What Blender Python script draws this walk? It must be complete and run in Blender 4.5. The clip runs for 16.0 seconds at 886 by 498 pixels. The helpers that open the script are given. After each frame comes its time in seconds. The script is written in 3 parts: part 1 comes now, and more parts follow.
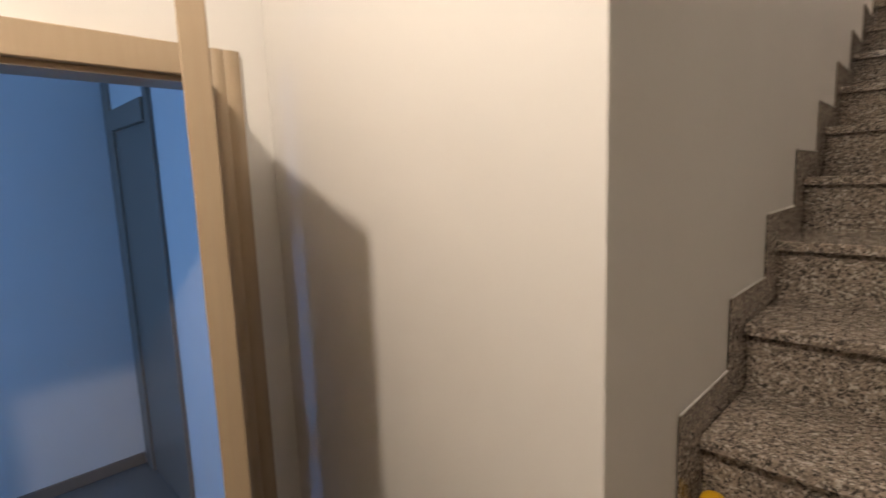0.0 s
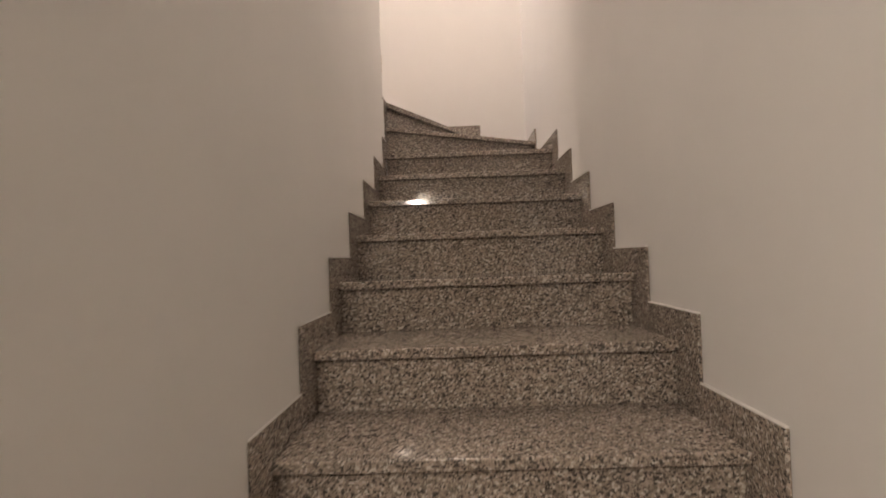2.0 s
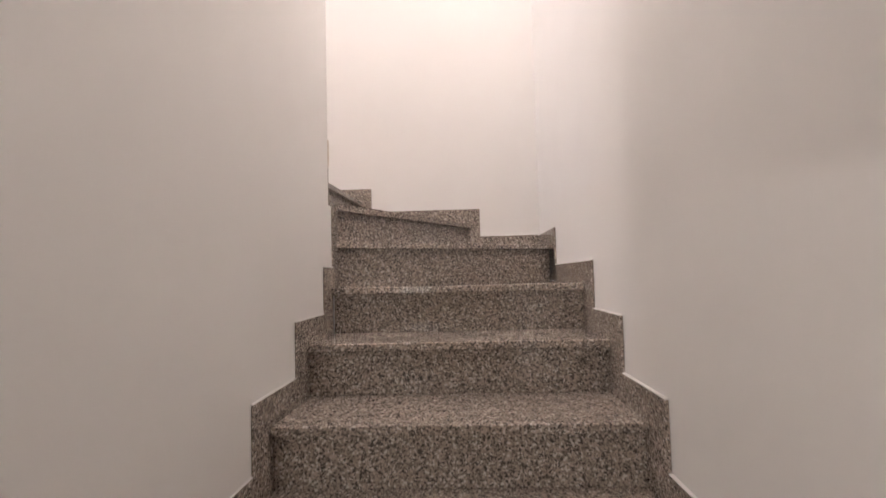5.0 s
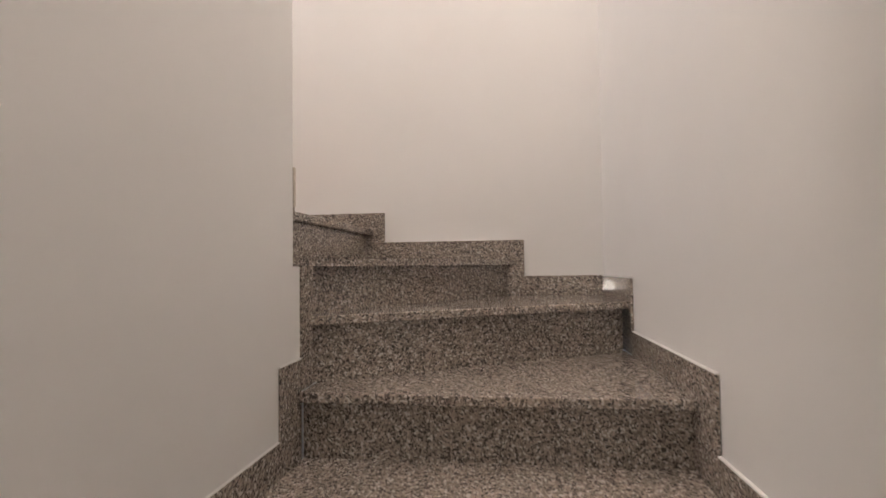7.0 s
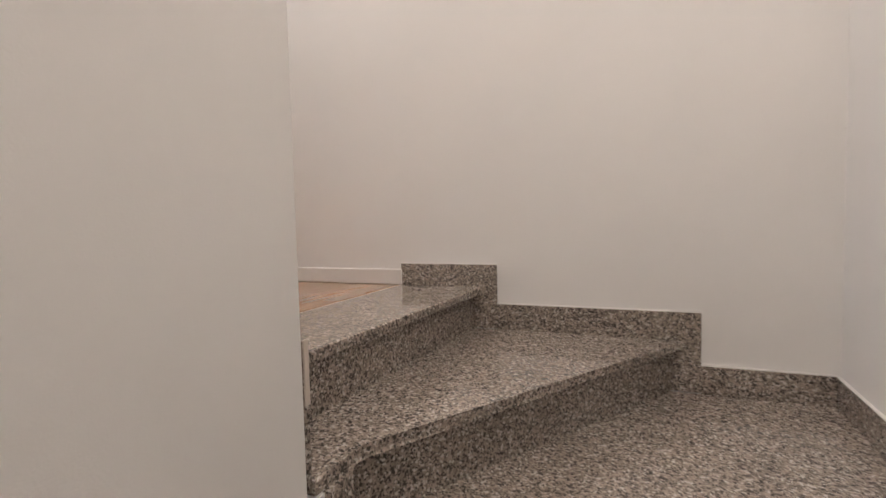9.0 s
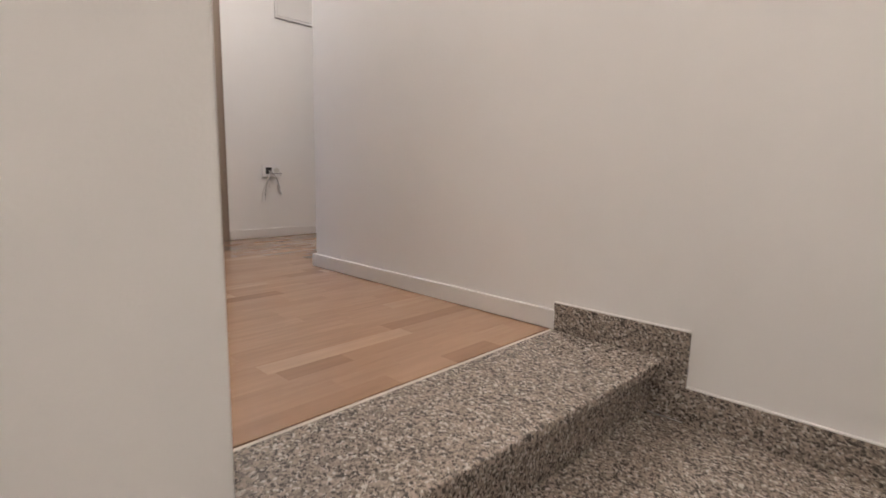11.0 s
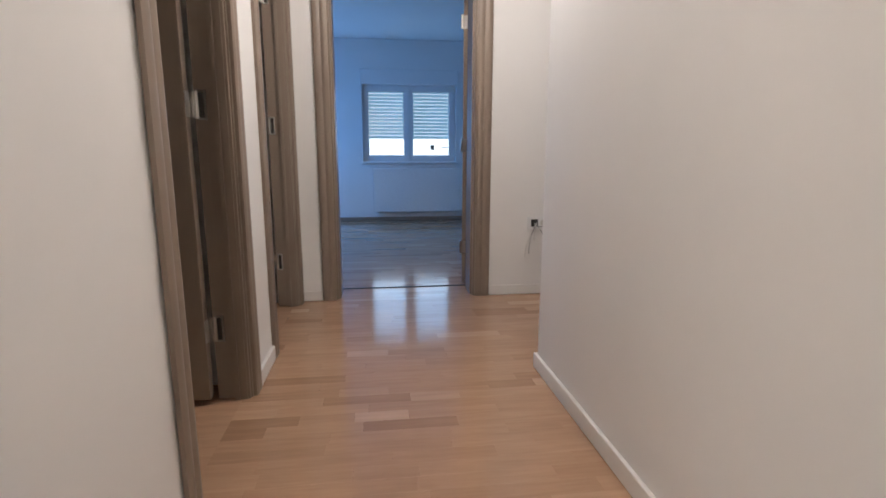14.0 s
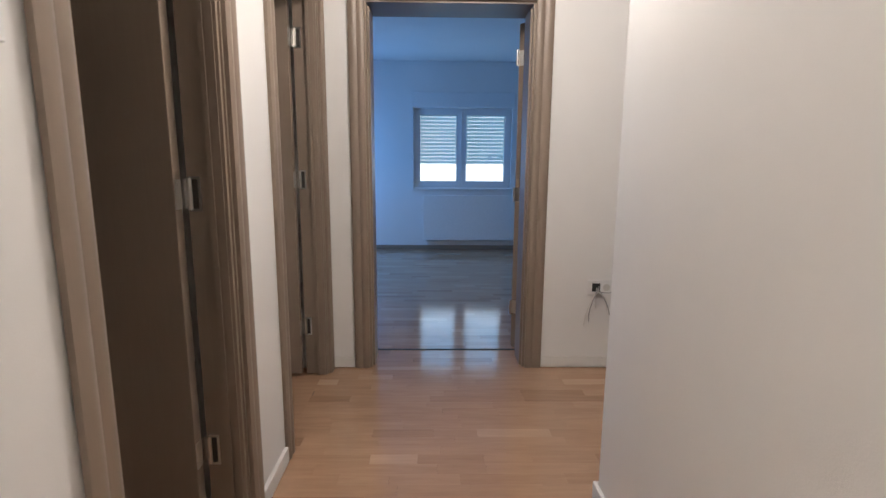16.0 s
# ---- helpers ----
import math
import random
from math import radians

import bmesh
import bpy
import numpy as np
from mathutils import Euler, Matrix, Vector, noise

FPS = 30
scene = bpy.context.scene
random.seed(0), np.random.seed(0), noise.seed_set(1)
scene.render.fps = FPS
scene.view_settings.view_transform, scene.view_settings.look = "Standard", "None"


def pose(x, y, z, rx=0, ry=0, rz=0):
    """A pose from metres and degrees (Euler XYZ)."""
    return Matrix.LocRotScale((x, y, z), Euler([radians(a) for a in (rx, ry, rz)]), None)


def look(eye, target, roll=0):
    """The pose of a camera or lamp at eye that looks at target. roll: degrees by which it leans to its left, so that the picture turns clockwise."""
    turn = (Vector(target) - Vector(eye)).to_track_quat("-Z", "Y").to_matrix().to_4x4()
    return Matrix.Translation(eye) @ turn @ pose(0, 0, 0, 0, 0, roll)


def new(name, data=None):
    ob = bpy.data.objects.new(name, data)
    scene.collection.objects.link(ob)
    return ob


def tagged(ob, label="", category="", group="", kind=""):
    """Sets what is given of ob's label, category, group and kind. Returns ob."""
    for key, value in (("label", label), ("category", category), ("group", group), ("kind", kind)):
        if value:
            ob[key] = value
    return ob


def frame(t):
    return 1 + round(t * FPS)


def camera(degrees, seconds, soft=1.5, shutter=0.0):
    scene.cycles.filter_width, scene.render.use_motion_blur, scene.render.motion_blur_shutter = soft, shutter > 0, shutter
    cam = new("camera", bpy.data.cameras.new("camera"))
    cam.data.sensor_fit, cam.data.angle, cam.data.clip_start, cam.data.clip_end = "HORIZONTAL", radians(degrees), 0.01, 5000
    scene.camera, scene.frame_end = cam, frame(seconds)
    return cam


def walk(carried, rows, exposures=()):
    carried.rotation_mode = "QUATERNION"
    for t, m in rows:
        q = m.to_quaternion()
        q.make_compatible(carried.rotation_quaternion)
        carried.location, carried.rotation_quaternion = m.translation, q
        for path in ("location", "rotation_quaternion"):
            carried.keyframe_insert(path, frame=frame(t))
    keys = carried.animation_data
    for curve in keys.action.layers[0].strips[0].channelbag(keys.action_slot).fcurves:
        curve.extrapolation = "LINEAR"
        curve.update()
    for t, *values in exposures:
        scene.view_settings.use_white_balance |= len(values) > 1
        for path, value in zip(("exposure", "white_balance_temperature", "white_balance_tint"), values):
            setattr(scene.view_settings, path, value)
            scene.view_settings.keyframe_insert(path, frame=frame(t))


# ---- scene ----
cam = camera(82.7, 16.0, shutter=0.3)
PATH = [
    (0, (0.361, -0.449, 1.32), (-1.039, 0.951, 1.041), -2.0),
    (0.5, (0.386, -0.376, 1.348), (-0.722, 1.279, 1.166), -2.7),
    (1, (0.407, -0.213, 1.346), (-0.275, 1.664, 1.239), -2.2),
    (1.5, (0.435, 0.014, 1.387), (0.104, 1.986, 1.348), -1.5),
    (2, (0.442, 0.231, 1.55), (0.388, 2.23, 1.583), -2.0),
    (2.5, (0.435, 0.484, 1.619), (0.559, 2.479, 1.673), -2.3),
    (3, (0.449, 0.642, 1.777), (0.665, 2.63, 1.818), -1.8),
    (3.5, (0.515, 0.831, 1.844), (0.722, 2.82, 1.87), -1.9),
    (4, (0.554, 0.977, 2.028), (0.672, 2.973, 2.075), -2.2),
    (4.5, (0.569, 1.186, 2.103), (0.559, 3.185, 2.166), -1.8),
    (5, (0.576, 1.332, 2.277), (0.495, 3.327, 2.385), -1.4),
    (5.2, (0.559, 1.395, 2.295), (0.491, 3.389, 2.433), -0.9),
    (7.5, (0.606, 2.288, 2.77), (0.224, 4.251, 2.782), -1.2),
    (8, (0.589, 2.456, 2.933), (0.061, 4.383, 2.855), -2.2),
    (8.3, (0.556, 2.585, 2.941), (-0.019, 4.498, 2.848), -2.5),
    (8.5, (0.532, 2.666, 3.002), (-0.079, 4.568, 2.903), -2.2),
    (9, (0.541, 2.811, 3.086), (-0.234, 4.652, 2.966), -1.4),
    (9.2, (0.541, 2.888, 3.093), (-0.321, 4.687, 2.962), -1.0),
    (11.3, (0.375, 3.445, 3.373), (-1.111, 4.744, 3.044), 0.5),
    (11.5, (0.372, 3.536, 3.411), (-1.195, 4.733, 3.076), -0.1),
    (12, (0.346, 3.666, 3.541), (-1.394, 4.596, 3.212), -0.9),
    (12.5, (0.276, 3.752, 3.539), (-1.55, 4.494, 3.198), -0.3),
    (13, (0.198, 3.867, 3.654), (-1.662, 4.505, 3.29), 0.0),
    (13.5, (0.157, 3.927, 3.694), (-1.743, 4.436, 3.33), 0.2),
    (14, (0.109, 4.073, 3.749), (-1.841, 4.331, 3.388), 0.1),
    (14.5, (0.064, 4.122, 3.864), (-1.903, 4.166, 3.507), -0.3),
    (15, (-0.08, 4.144, 3.861), (-2.046, 4.116, 3.495), -0.6),
    (15.5, (-0.236, 4.161, 3.978), (-2.201, 4.15, 3.609), -0.2),
    (16, (-0.317, 4.176, 4.029), (-2.288, 4.215, 3.69), 0.4),
]
EXPOSURES = [
    (0.0, 0.20, 7250, 13), (0.6, 0.12, 7500, 17), (1.0, 0.19, 7650, 16), (1.5, 0.28, 7950, 16), (2.0, 0.45, 7050, 15), (2.5, 0.63, 6600, 13),
    (3.0, 0.78, 6380, 13), (3.5, 0.84, 6370, 17), (4.2, 0.89, 6270, 17), (5.0, 0.71, 6270, 15), (7.5, 0.20, 6430, 11), (9.0, 0.07, 6350, 10),
    (11.5, -0.04, 6350, 9), (12.5, -0.06, 6300, 8), (13.8, -0.09, 6300, 9), (15.0, -0.15, 6400, 8), (16.0, -0.15, 6400, 8),
]
walk(cam, [(t, look(e, a, r)) for t, e, a, r in PATH], EXPOSURES)

# ---- world and lamps ----
world = bpy.data.worlds.new("world")
scene.world = world
world.use_nodes = True
wn = world.node_tree
sky = wn.nodes.new("ShaderNodeTexSky")
sky.sky_type = "NISHITA"
sky.sun_disc = False
sky.sun_elevation, sky.sun_rotation = radians(40), radians(200)
bg = wn.nodes["Background"]
bg.inputs["Strength"].default_value = 0.10
wn.links.new(sky.outputs["Color"], bg.inputs["Color"])


def lamp(name, kind, energy, colour, m, size=0.1, size_y=0.1):
    data = bpy.data.lights.new(name, kind)
    data.energy, data.color = energy, colour
    if kind == "AREA":
        data.shape, data.size, data.size_y = "RECTANGLE", size, size_y
    elif kind == "SUN":
        data.angle = size
    else:
        data.shadow_soft_size = size
    ob = new(name, data)
    ob.matrix_world = m
    return ob


WARM = (1.0, 0.905, 0.79)
STAIR = (1.0, 0.86, 0.76)
HALL = (1.0, 0.90, 0.83)
DAY = (0.16, 0.42, 1.0)
lamp("lobby_ceiling_bulb", "POINT", 49, WARM, pose(-0.030, -0.823, 2.27), 0.032)
lamp("stair_ceiling_bulb", "POINT", 40, STAIR, pose(0.44, 2.95, 5.20), 0.12)
lamp("hall_ceiling_bulb", "POINT", 52, HALL, pose(-1.95, 4.46, 5.22), 0.12)
for pane_y in (4.245, 4.900):
    lamp("day_bedroom_window", "AREA", 2.6, (0.30, 0.58, 1.0), look((-7.50, pane_y, 4.22), (-5.0, pane_y, 4.22)), 0.48, 0.86)
lamp("day_bedroom_side_window", "AREA", 40, DAY, look((-6.45, 2.30, 4.0), (-6.3, 5.0, 3.4)), 1.3, 1.3)
lamp("day_lower_room_window", "AREA", 20, DAY, look((-2.1, -2.35, 1.1), (-2.5, 1.0, 0.7)), 1.0, 1.2)

# ---- materials ----


def material(name):
    m = bpy.data.materials.new(name)
    m.use_nodes = True
    nt = m.node_tree
    return m, nt, nt.nodes["Principled BSDF"]


def noise_node(nt, scale, detail=4.0, rough=0.6, stretch=None, vec=None):
    n = nt.nodes.new("ShaderNodeTexNoise")
    n.inputs["Scale"].default_value = scale
    n.inputs["Detail"].default_value = detail
    n.inputs["Roughness"].default_value = rough
    if vec is None:
        vec = nt.nodes.new("ShaderNodeNewGeometry").outputs["Position"]
    if stretch:
        mp = nt.nodes.new("ShaderNodeMapping")
        mp.inputs["Scale"].default_value = stretch
        nt.links.new(vec, mp.inputs["Vector"])
        vec = mp.outputs["Vector"]
    nt.links.new(vec, n.inputs["Vector"])
    return n


def ramp(nt, fac, stops, mode="LINEAR"):
    r = nt.nodes.new("ShaderNodeValToRGB")
    r.color_ramp.interpolation = mode
    e = r.color_ramp.elements
    while len(e) < len(stops):
        e.new(0.5)
    for el, (p, c) in zip(e, stops):
        el.position, el.color = p, (*c, 1)
    nt.links.new(fac, r.inputs["Fac"])
    return r.outputs["Color"]


def mix(nt, kind, fac, a, b):
    n = nt.nodes.new("ShaderNodeMix")
    n.data_type, n.blend_type = "RGBA", kind
    if isinstance(fac, (int, float)):
        n.inputs["Factor"].default_value = fac
    else:
        nt.links.new(fac, n.inputs["Factor"])
    nt.links.new(a, n.inputs["A"])
    nt.links.new(b, n.inputs["B"])
    return n.outputs["Result"]


def bump(nt, bsdf, height, strength, distance=0.002):
    b = nt.nodes.new("ShaderNodeBump")
    b.inputs["Strength"].default_value, b.inputs["Distance"].default_value = strength, distance
    nt.links.new(height, b.inputs["Height"])
    nt.links.new(b.outputs["Normal"], bsdf.inputs["Normal"])


def paint(name, colour, var=0.04, rough=0.75, relief=0.25):
    m, nt, p = material(name)
    big = noise_node(nt, 1.3, 3)
    lo = tuple(c * (1 - var) for c in colour)
    p_col = ramp(nt, big.outputs["Fac"], [(0.3, lo), (0.7, colour)])
    nt.links.new(p_col, p.inputs["Base Color"])
    p.inputs["Roughness"].default_value = rough
    fine = noise_node(nt, 260, 3)
    bump(nt, p, fine.outputs["Fac"], relief, 0.0012)
    return m


def granite_material(name, gloss_lo, gloss_hi):
    m, nt, p = material(name)
    geo = nt.nodes.new("ShaderNodeNewGeometry").outputs["Position"]
    warp = noise_node(nt, 90, 2, vec=geo)
    add = nt.nodes.new("ShaderNodeVectorMath")
    add.operation = "MULTIPLY_ADD"
    add.inputs[1].default_value = (0.012, 0.012, 0.012)
    nt.links.new(warp.outputs["Color"], add.inputs[0])
    nt.links.new(geo, add.inputs[2])
    def cells(scale):
        v = nt.nodes.new("ShaderNodeTexVoronoi")
        v.inputs["Scale"].default_value = scale
        nt.links.new(add.outputs[0], v.inputs["Vector"])
        sp = nt.nodes.new("ShaderNodeSeparateColor")
        nt.links.new(v.outputs["Color"], sp.inputs["Color"])
        return sp.outputs[0]

    # feldspar and quartz grains, then dark mica in two sizes
    col = ramp(nt, cells(165), [(0.0, (0.198, 0.168, 0.144)), (0.22, (0.290, 0.247, 0.210)), (0.46, (0.362, 0.307, 0.262)),
                                (0.70, (0.425, 0.358, 0.308)), (0.85, (0.58, 0.530, 0.478))], "CONSTANT")
    black = nt.nodes.new("ShaderNodeRGB")
    black.outputs[0].default_value = (0.078, 0.070, 0.063, 1)
    for scale, share in ((230, 0.17), (145, 0.07)):
        col = mix(nt, "MIX", ramp(nt, cells(scale), [(0.0, (1, 1, 1)), (share, (0, 0, 0))], "CONSTANT"), col, black.outputs[0])
    fine = noise_node(nt, 520, 2, vec=geo)
    col = mix(nt, "OVERLAY", 0.30, col, fine.outputs["Fac"])
    cloud = noise_node(nt, 3.5, 3, vec=geo)
    col = mix(nt, "MULTIPLY", 1.0, col, ramp(nt, cloud.outputs["Fac"], [(0.3, (0.88, 0.87, 0.86)), (0.7, (1, 1, 1))]))
    nt.links.new(col, p.inputs["Base Color"])
    dust = noise_node(nt, 9, 4, vec=geo)
    rg = ramp(nt, dust.outputs["Fac"], [(0.35, (gloss_lo,) * 3), (0.75, (gloss_hi,) * 3)])
    nt.links.new(rg, p.inputs["Roughness"])
    p.inputs["Specular IOR Level"].default_value = 0.5
    return m


def door_wood(name, dark, light, axis_stretch=(26, 26, 1.1), rough=0.42):
    m, nt, p = material(name)
    g = noise_node(nt, 3.2, 6, 0.65, axis_stretch)
    col = ramp(nt, g.outputs["Fac"], [(0.25, dark), (0.75, light)])
    fine = noise_node(nt, 14, 3, 0.5, axis_stretch)
    col = mix(nt, "SOFT_LIGHT", 0.06, col, fine.outputs["Fac"])
    nt.links.new(col, p.inputs["Base Color"])
    p.inputs["Roughness"].default_value = rough
    bump(nt, p, fine.outputs["Fac"], 0.15, 0.0006)
    return m


def floor_wood(name, tones, per_object):
    m, nt, p = material(name)
    geo = nt.nodes.new("ShaderNodeNewGeometry")
    if per_object:
        rnd = nt.nodes.new("ShaderNodeObjectInfo").outputs["Random"]
    else:
        rnd = geo.outputs["Random Per Island"]
    base = ramp(nt, rnd, tones)
    shift = nt.nodes.new("ShaderNodeVectorMath")
    shift.operation = "MULTIPLY_ADD"
    nt.links.new(rnd, shift.inputs[0])
    shift.inputs[1].default_value = (13, 37, 5)
    nt.links.new(geo.outputs["Position"], shift.inputs[2])
    grain = noise_node(nt, 5, 7, 0.62, (10, 0.8, 4), shift.outputs[0])
    g = ramp(nt, grain.outputs["Fac"], [(0.3, (0.40, 0.40, 0.40)), (0.72, (0.60, 0.60, 0.60))])
    col = mix(nt, "OVERLAY", 0.5, base, g)
    figure = noise_node(nt, 2.2, 3, 0.55, (2.2, 0.9, 1), shift.outputs[0])
    col = mix(nt, "MULTIPLY", 1.0, col, ramp(nt, figure.outputs["Fac"], [(0.3, (0.90, 0.88, 0.87)), (0.7, (1, 1, 1))]))
    nt.links.new(col, p.inputs["Base Color"])
    wear = noise_node(nt, 3.5, 4, 0.6, None, geo.outputs["Position"])
    rg = ramp(nt, wear.outputs["Fac"], [(0.3, (0.09, 0.09, 0.09)), (0.7, (0.15, 0.15, 0.15))])
    nt.links.new(rg, p.inputs["Roughness"])
    p.inputs["Specular IOR Level"].default_value = 0.55
    # the lacquer swells gently across the staves
    swell = noise_node(nt, 4.0, 2, 0.5, (5.5, 0.5, 1), geo.outputs["Position"])
    bump(nt, p, swell.outputs["Fac"], 0.5, 0.0016)
    return m


def plain(name, colour, rough=0.5, metal=0.0):
    m, nt, p = material(name)
    n = noise_node(nt, 60, 3)
    c = ramp(nt, n.outputs["Fac"], [(0.3, tuple(v * 0.93 for v in colour)), (0.7, colour)])
    nt.links.new(c, p.inputs["Base Color"])
    p.inputs["Roughness"].default_value, p.inputs["Metallic"].default_value = rough, metal
    return m


def glowing(name, colour, strength):
    m, nt, p = material(name)
    p.inputs["Base Color"].default_value = (*colour, 1)
    p.inputs["Emission Color"].default_value = (*colour, 1)
    p.inputs["Emission Strength"].default_value = strength
    return m


def glass_material():
    m, nt, p = material("window_glass")
    p.inputs["Base Color"].default_value = (1, 1, 1, 1)
    p.inputs["Roughness"].default_value = 0.02
    p.inputs["Transmission Weight"].default_value = 1.0
    p.inputs["IOR"].default_value = 1.45
    return m


WALL = paint("white_wall_paint", (0.80, 0.79, 0.775))
CEILING = paint("ceiling_paint", (0.82, 0.81, 0.79), relief=0.15)
GRANITE = granite_material("polished_speckled_granite", 0.06, 0.13)
GRANITE_RISER = granite_material("riser_speckled_granite", 0.02, 0.045)
TAUPE = door_wood("taupe_wood_laminate", (0.231, 0.178, 0.138), (0.248, 0.192, 0.149))
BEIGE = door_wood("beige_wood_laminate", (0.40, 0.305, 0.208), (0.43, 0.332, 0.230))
OAK = [(0.0, (0.330, 0.198, 0.121)), (0.07, (0.350, 0.212, 0.130)), (0.11, (0.405, 0.250, 0.158)), (0.88, (0.438, 0.276, 0.177)), (0.96, (0.50, 0.333, 0.222))]
STAVE = floor_wood("oak_staves", OAK, True)
PLANK_FAR = floor_wood("oak_floor_far", OAK, False)
SKIRT = paint("white_skirting_paint", (0.76, 0.745, 0.725), 0.02, 0.45, 0.05)
PVC = plain("white_window_plastic", (0.80, 0.80, 0.80), 0.35)
SLAT = plain("shutter_slat_plastic", (0.60, 0.71, 0.80), 0.5)
snt = SLAT.node_tree
thin = snt.nodes.new("ShaderNodeBsdfTranslucent")
thin.inputs["Color"].default_value = (0.70, 0.90, 0.98, 1)
blend = snt.nodes.new("ShaderNodeMixShader")
blend.inputs["Fac"].default_value = 0.85
snt.links.new(snt.nodes["Principled BSDF"].outputs["BSDF"], blend.inputs[1])
snt.links.new(thin.outputs["BSDF"], blend.inputs[2])
snt.links.new(blend.outputs["Shader"], snt.nodes["Material Output"].inputs["Surface"])
ENAMEL = plain("white_radiator_enamel", (0.80, 0.80, 0.79), 0.35)
CHROME = plain("brushed_steel", (0.62, 0.60, 0.57), 0.28, 1.0)
BLACK = plain("black_plastic", (0.015, 0.015, 0.015), 0.5)
WIRE = plain("white_cable_sheath", (0.62, 0.61, 0.58), 0.5)
WIRE_GREY = plain("grey_cable_sheath", (0.22, 0.22, 0.23), 0.5)
SEAM = plain("dark_joint", (0.03, 0.025, 0.02), 0.7)
SEALANT = plain("pale_joint_strip", (0.62, 0.55, 0.48), 0.6)
YELLOW = plain("yellow_plastic", (0.75, 0.42, 0.02), 0.4)
TILE = plain("grey_lower_floor", (0.30, 0.29, 0.28), 0.35)
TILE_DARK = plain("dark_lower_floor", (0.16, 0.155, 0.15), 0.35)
OUTSIDE = glowing("overcast_outside", (0.80, 0.91, 1.0), 1.9)
GLASS = glass_material()

# ---- mesh helpers ----


def box(bm, x0, x1, y0, y1, z0, z1):
    v = [bm.verts.new((x, y, z)) for z in (z0, z1) for x, y in ((x0, y0), (x1, y0), (x1, y1), (x0, y1))]
    for f in ((3, 2, 1, 0), (4, 5, 6, 7), (0, 1, 5, 4), (1, 2, 6, 5), (2, 3, 7, 6), (3, 0, 4, 7)):
        bm.faces.new([v[i] for i in f])
    return bm


def prism(bm, pts, z0, z1):
    """A flat polygon in plan, raised from z0 to z1; pts run anticlockwise."""
    lo = [bm.verts.new((x, y, z0)) for x, y in pts]
    hi = [bm.verts.new((x, y, z1)) for x, y in pts]
    n = len(pts)
    bm.faces.new(lo[::-1])
    bm.faces.new(hi)
    for i in range(n):
        j = (i + 1) % n
        bm.faces.new((lo[i], lo[j], hi[j], hi[i]))
    return bm


def slab_x(pts, x0, x1):
    """A polygon in y and z, thickened along x."""
    bm = bmesh.new()
    near, away = ([bm.verts.new((x, y, z)) for y, z in pts] for x in (x0, x1))
    bm.faces.new(near[::-1])
    bm.faces.new(away)
    for i in range(len(pts)):
        j = (i + 1) % len(pts)
        bm.faces.new((near[i], near[j], away[j], away[i]))
    return bm


def bevel(bm, width, segments=1):
    bmesh.ops.bevel(bm, geom=bm.edges[:], offset=width, segments=segments, affect="EDGES", profile=0.5)
    return bm


def boxed(x0, x1, y0, y1, z0, z1, width=0.0, segments=1):
    bm = box(bmesh.new(), x0, x1, y0, y1, z0, z1)
    return bevel(bm, width, segments) if width else bm


def ring(y0, y1, z0, z1, w, x0, x1):
    bm = bmesh.new()
    box(bm, x0, x1, y0, y0 + w, z0, z1)
    box(bm, x0, x1, y1 - w, y1, z0, z1)
    box(bm, x0, x1, y0 + w, y1 - w, z0, z0 + w)
    box(bm, x0, x1, y0 + w, y1 - w, z1 - w, z1)
    return bm


def part(name, bm, mat, parent=None, label=""):
    me = bpy.data.meshes.new(name)
    bmesh.ops.recalc_face_normals(bm, faces=bm.faces[:])
    bm.to_mesh(me)
    bm.free()
    me.materials.append(mat)
    ob = new(name, me)
    if parent:
        ob.parent = parent
    if label:
        ob["label"] = label
    return ob


def structure(name, bm, mat, label, category):
    return tagged(part(name, bm, mat), label, category, kind="structure")


def thing(name, at, label, category, group="", kind=""):
    return tagged(new(name), label, category, group, kind)


def tube(name, points, radius, mat, parent=None, label=""):
    """A round cable through the points."""
    cu = bpy.data.curves.new(name, "CURVE")
    cu.dimensions, cu.bevel_depth, cu.bevel_resolution = "3D", radius, 2
    sp = cu.splines.new("POLY")
    sp.points.add(len(points) - 1)
    for p, q in zip(sp.points, points):
        p.co = (*q, 1)
    tmp = bpy.data.objects.new(name, cu)
    me = bpy.data.meshes.new_from_object(tmp)
    bpy.data.objects.remove(tmp)
    bpy.data.curves.remove(cu)
    me.materials.append(mat)
    ob = new(name, me)
    ob.parent = parent
    if label:
        ob["label"] = label
    return ob


# ---- plan ----
RISE, TOP, LOW = 0.19, 2.8, -0.43
XL, XR, YB = -0.007, 1.100, 4.787       # faces of the stair walls
SL, SR, SB = 0.0, 1.088, 4.775          # faces of the granite skirting
YH = 3.565                              # hall wall with the two doors
XE = -3.225                             # end wall of the hall
CEIL = 5.38
YP = 3.49                               # end of the stair wall, where the hall wall begins
YF = 0.279                              # lobby wall beside the stairs

# ---- structure ----
D1, D2, DH = (-1.878, -1.205), (-3.150, -2.325), 4.90
bm = prism(bmesh.new(), [(-1.063, YF), (XL, YF), (XL, YP), (D1[1], YH), (D1[1], YH - 0.12), (XL - 0.15, YP - 0.11), (XL - 0.15, YF + 0.12), (-1.063, YF + 0.12)], LOW, CEIL)
edges = [e for e in bm.edges if abs(e.verts[0].co.x - XL) + abs(e.verts[1].co.x - XL) < 1e-6 and abs(e.verts[0].co.z - e.verts[1].co.z) > 1]
bmesh.ops.bevel(bm, geom=edges, offset=0.005, segments=3, affect="EDGES", profile=0.5)
structure("wall_stair_left", bm, WALL, "white painted plaster wall between stairs and hall", "wall")
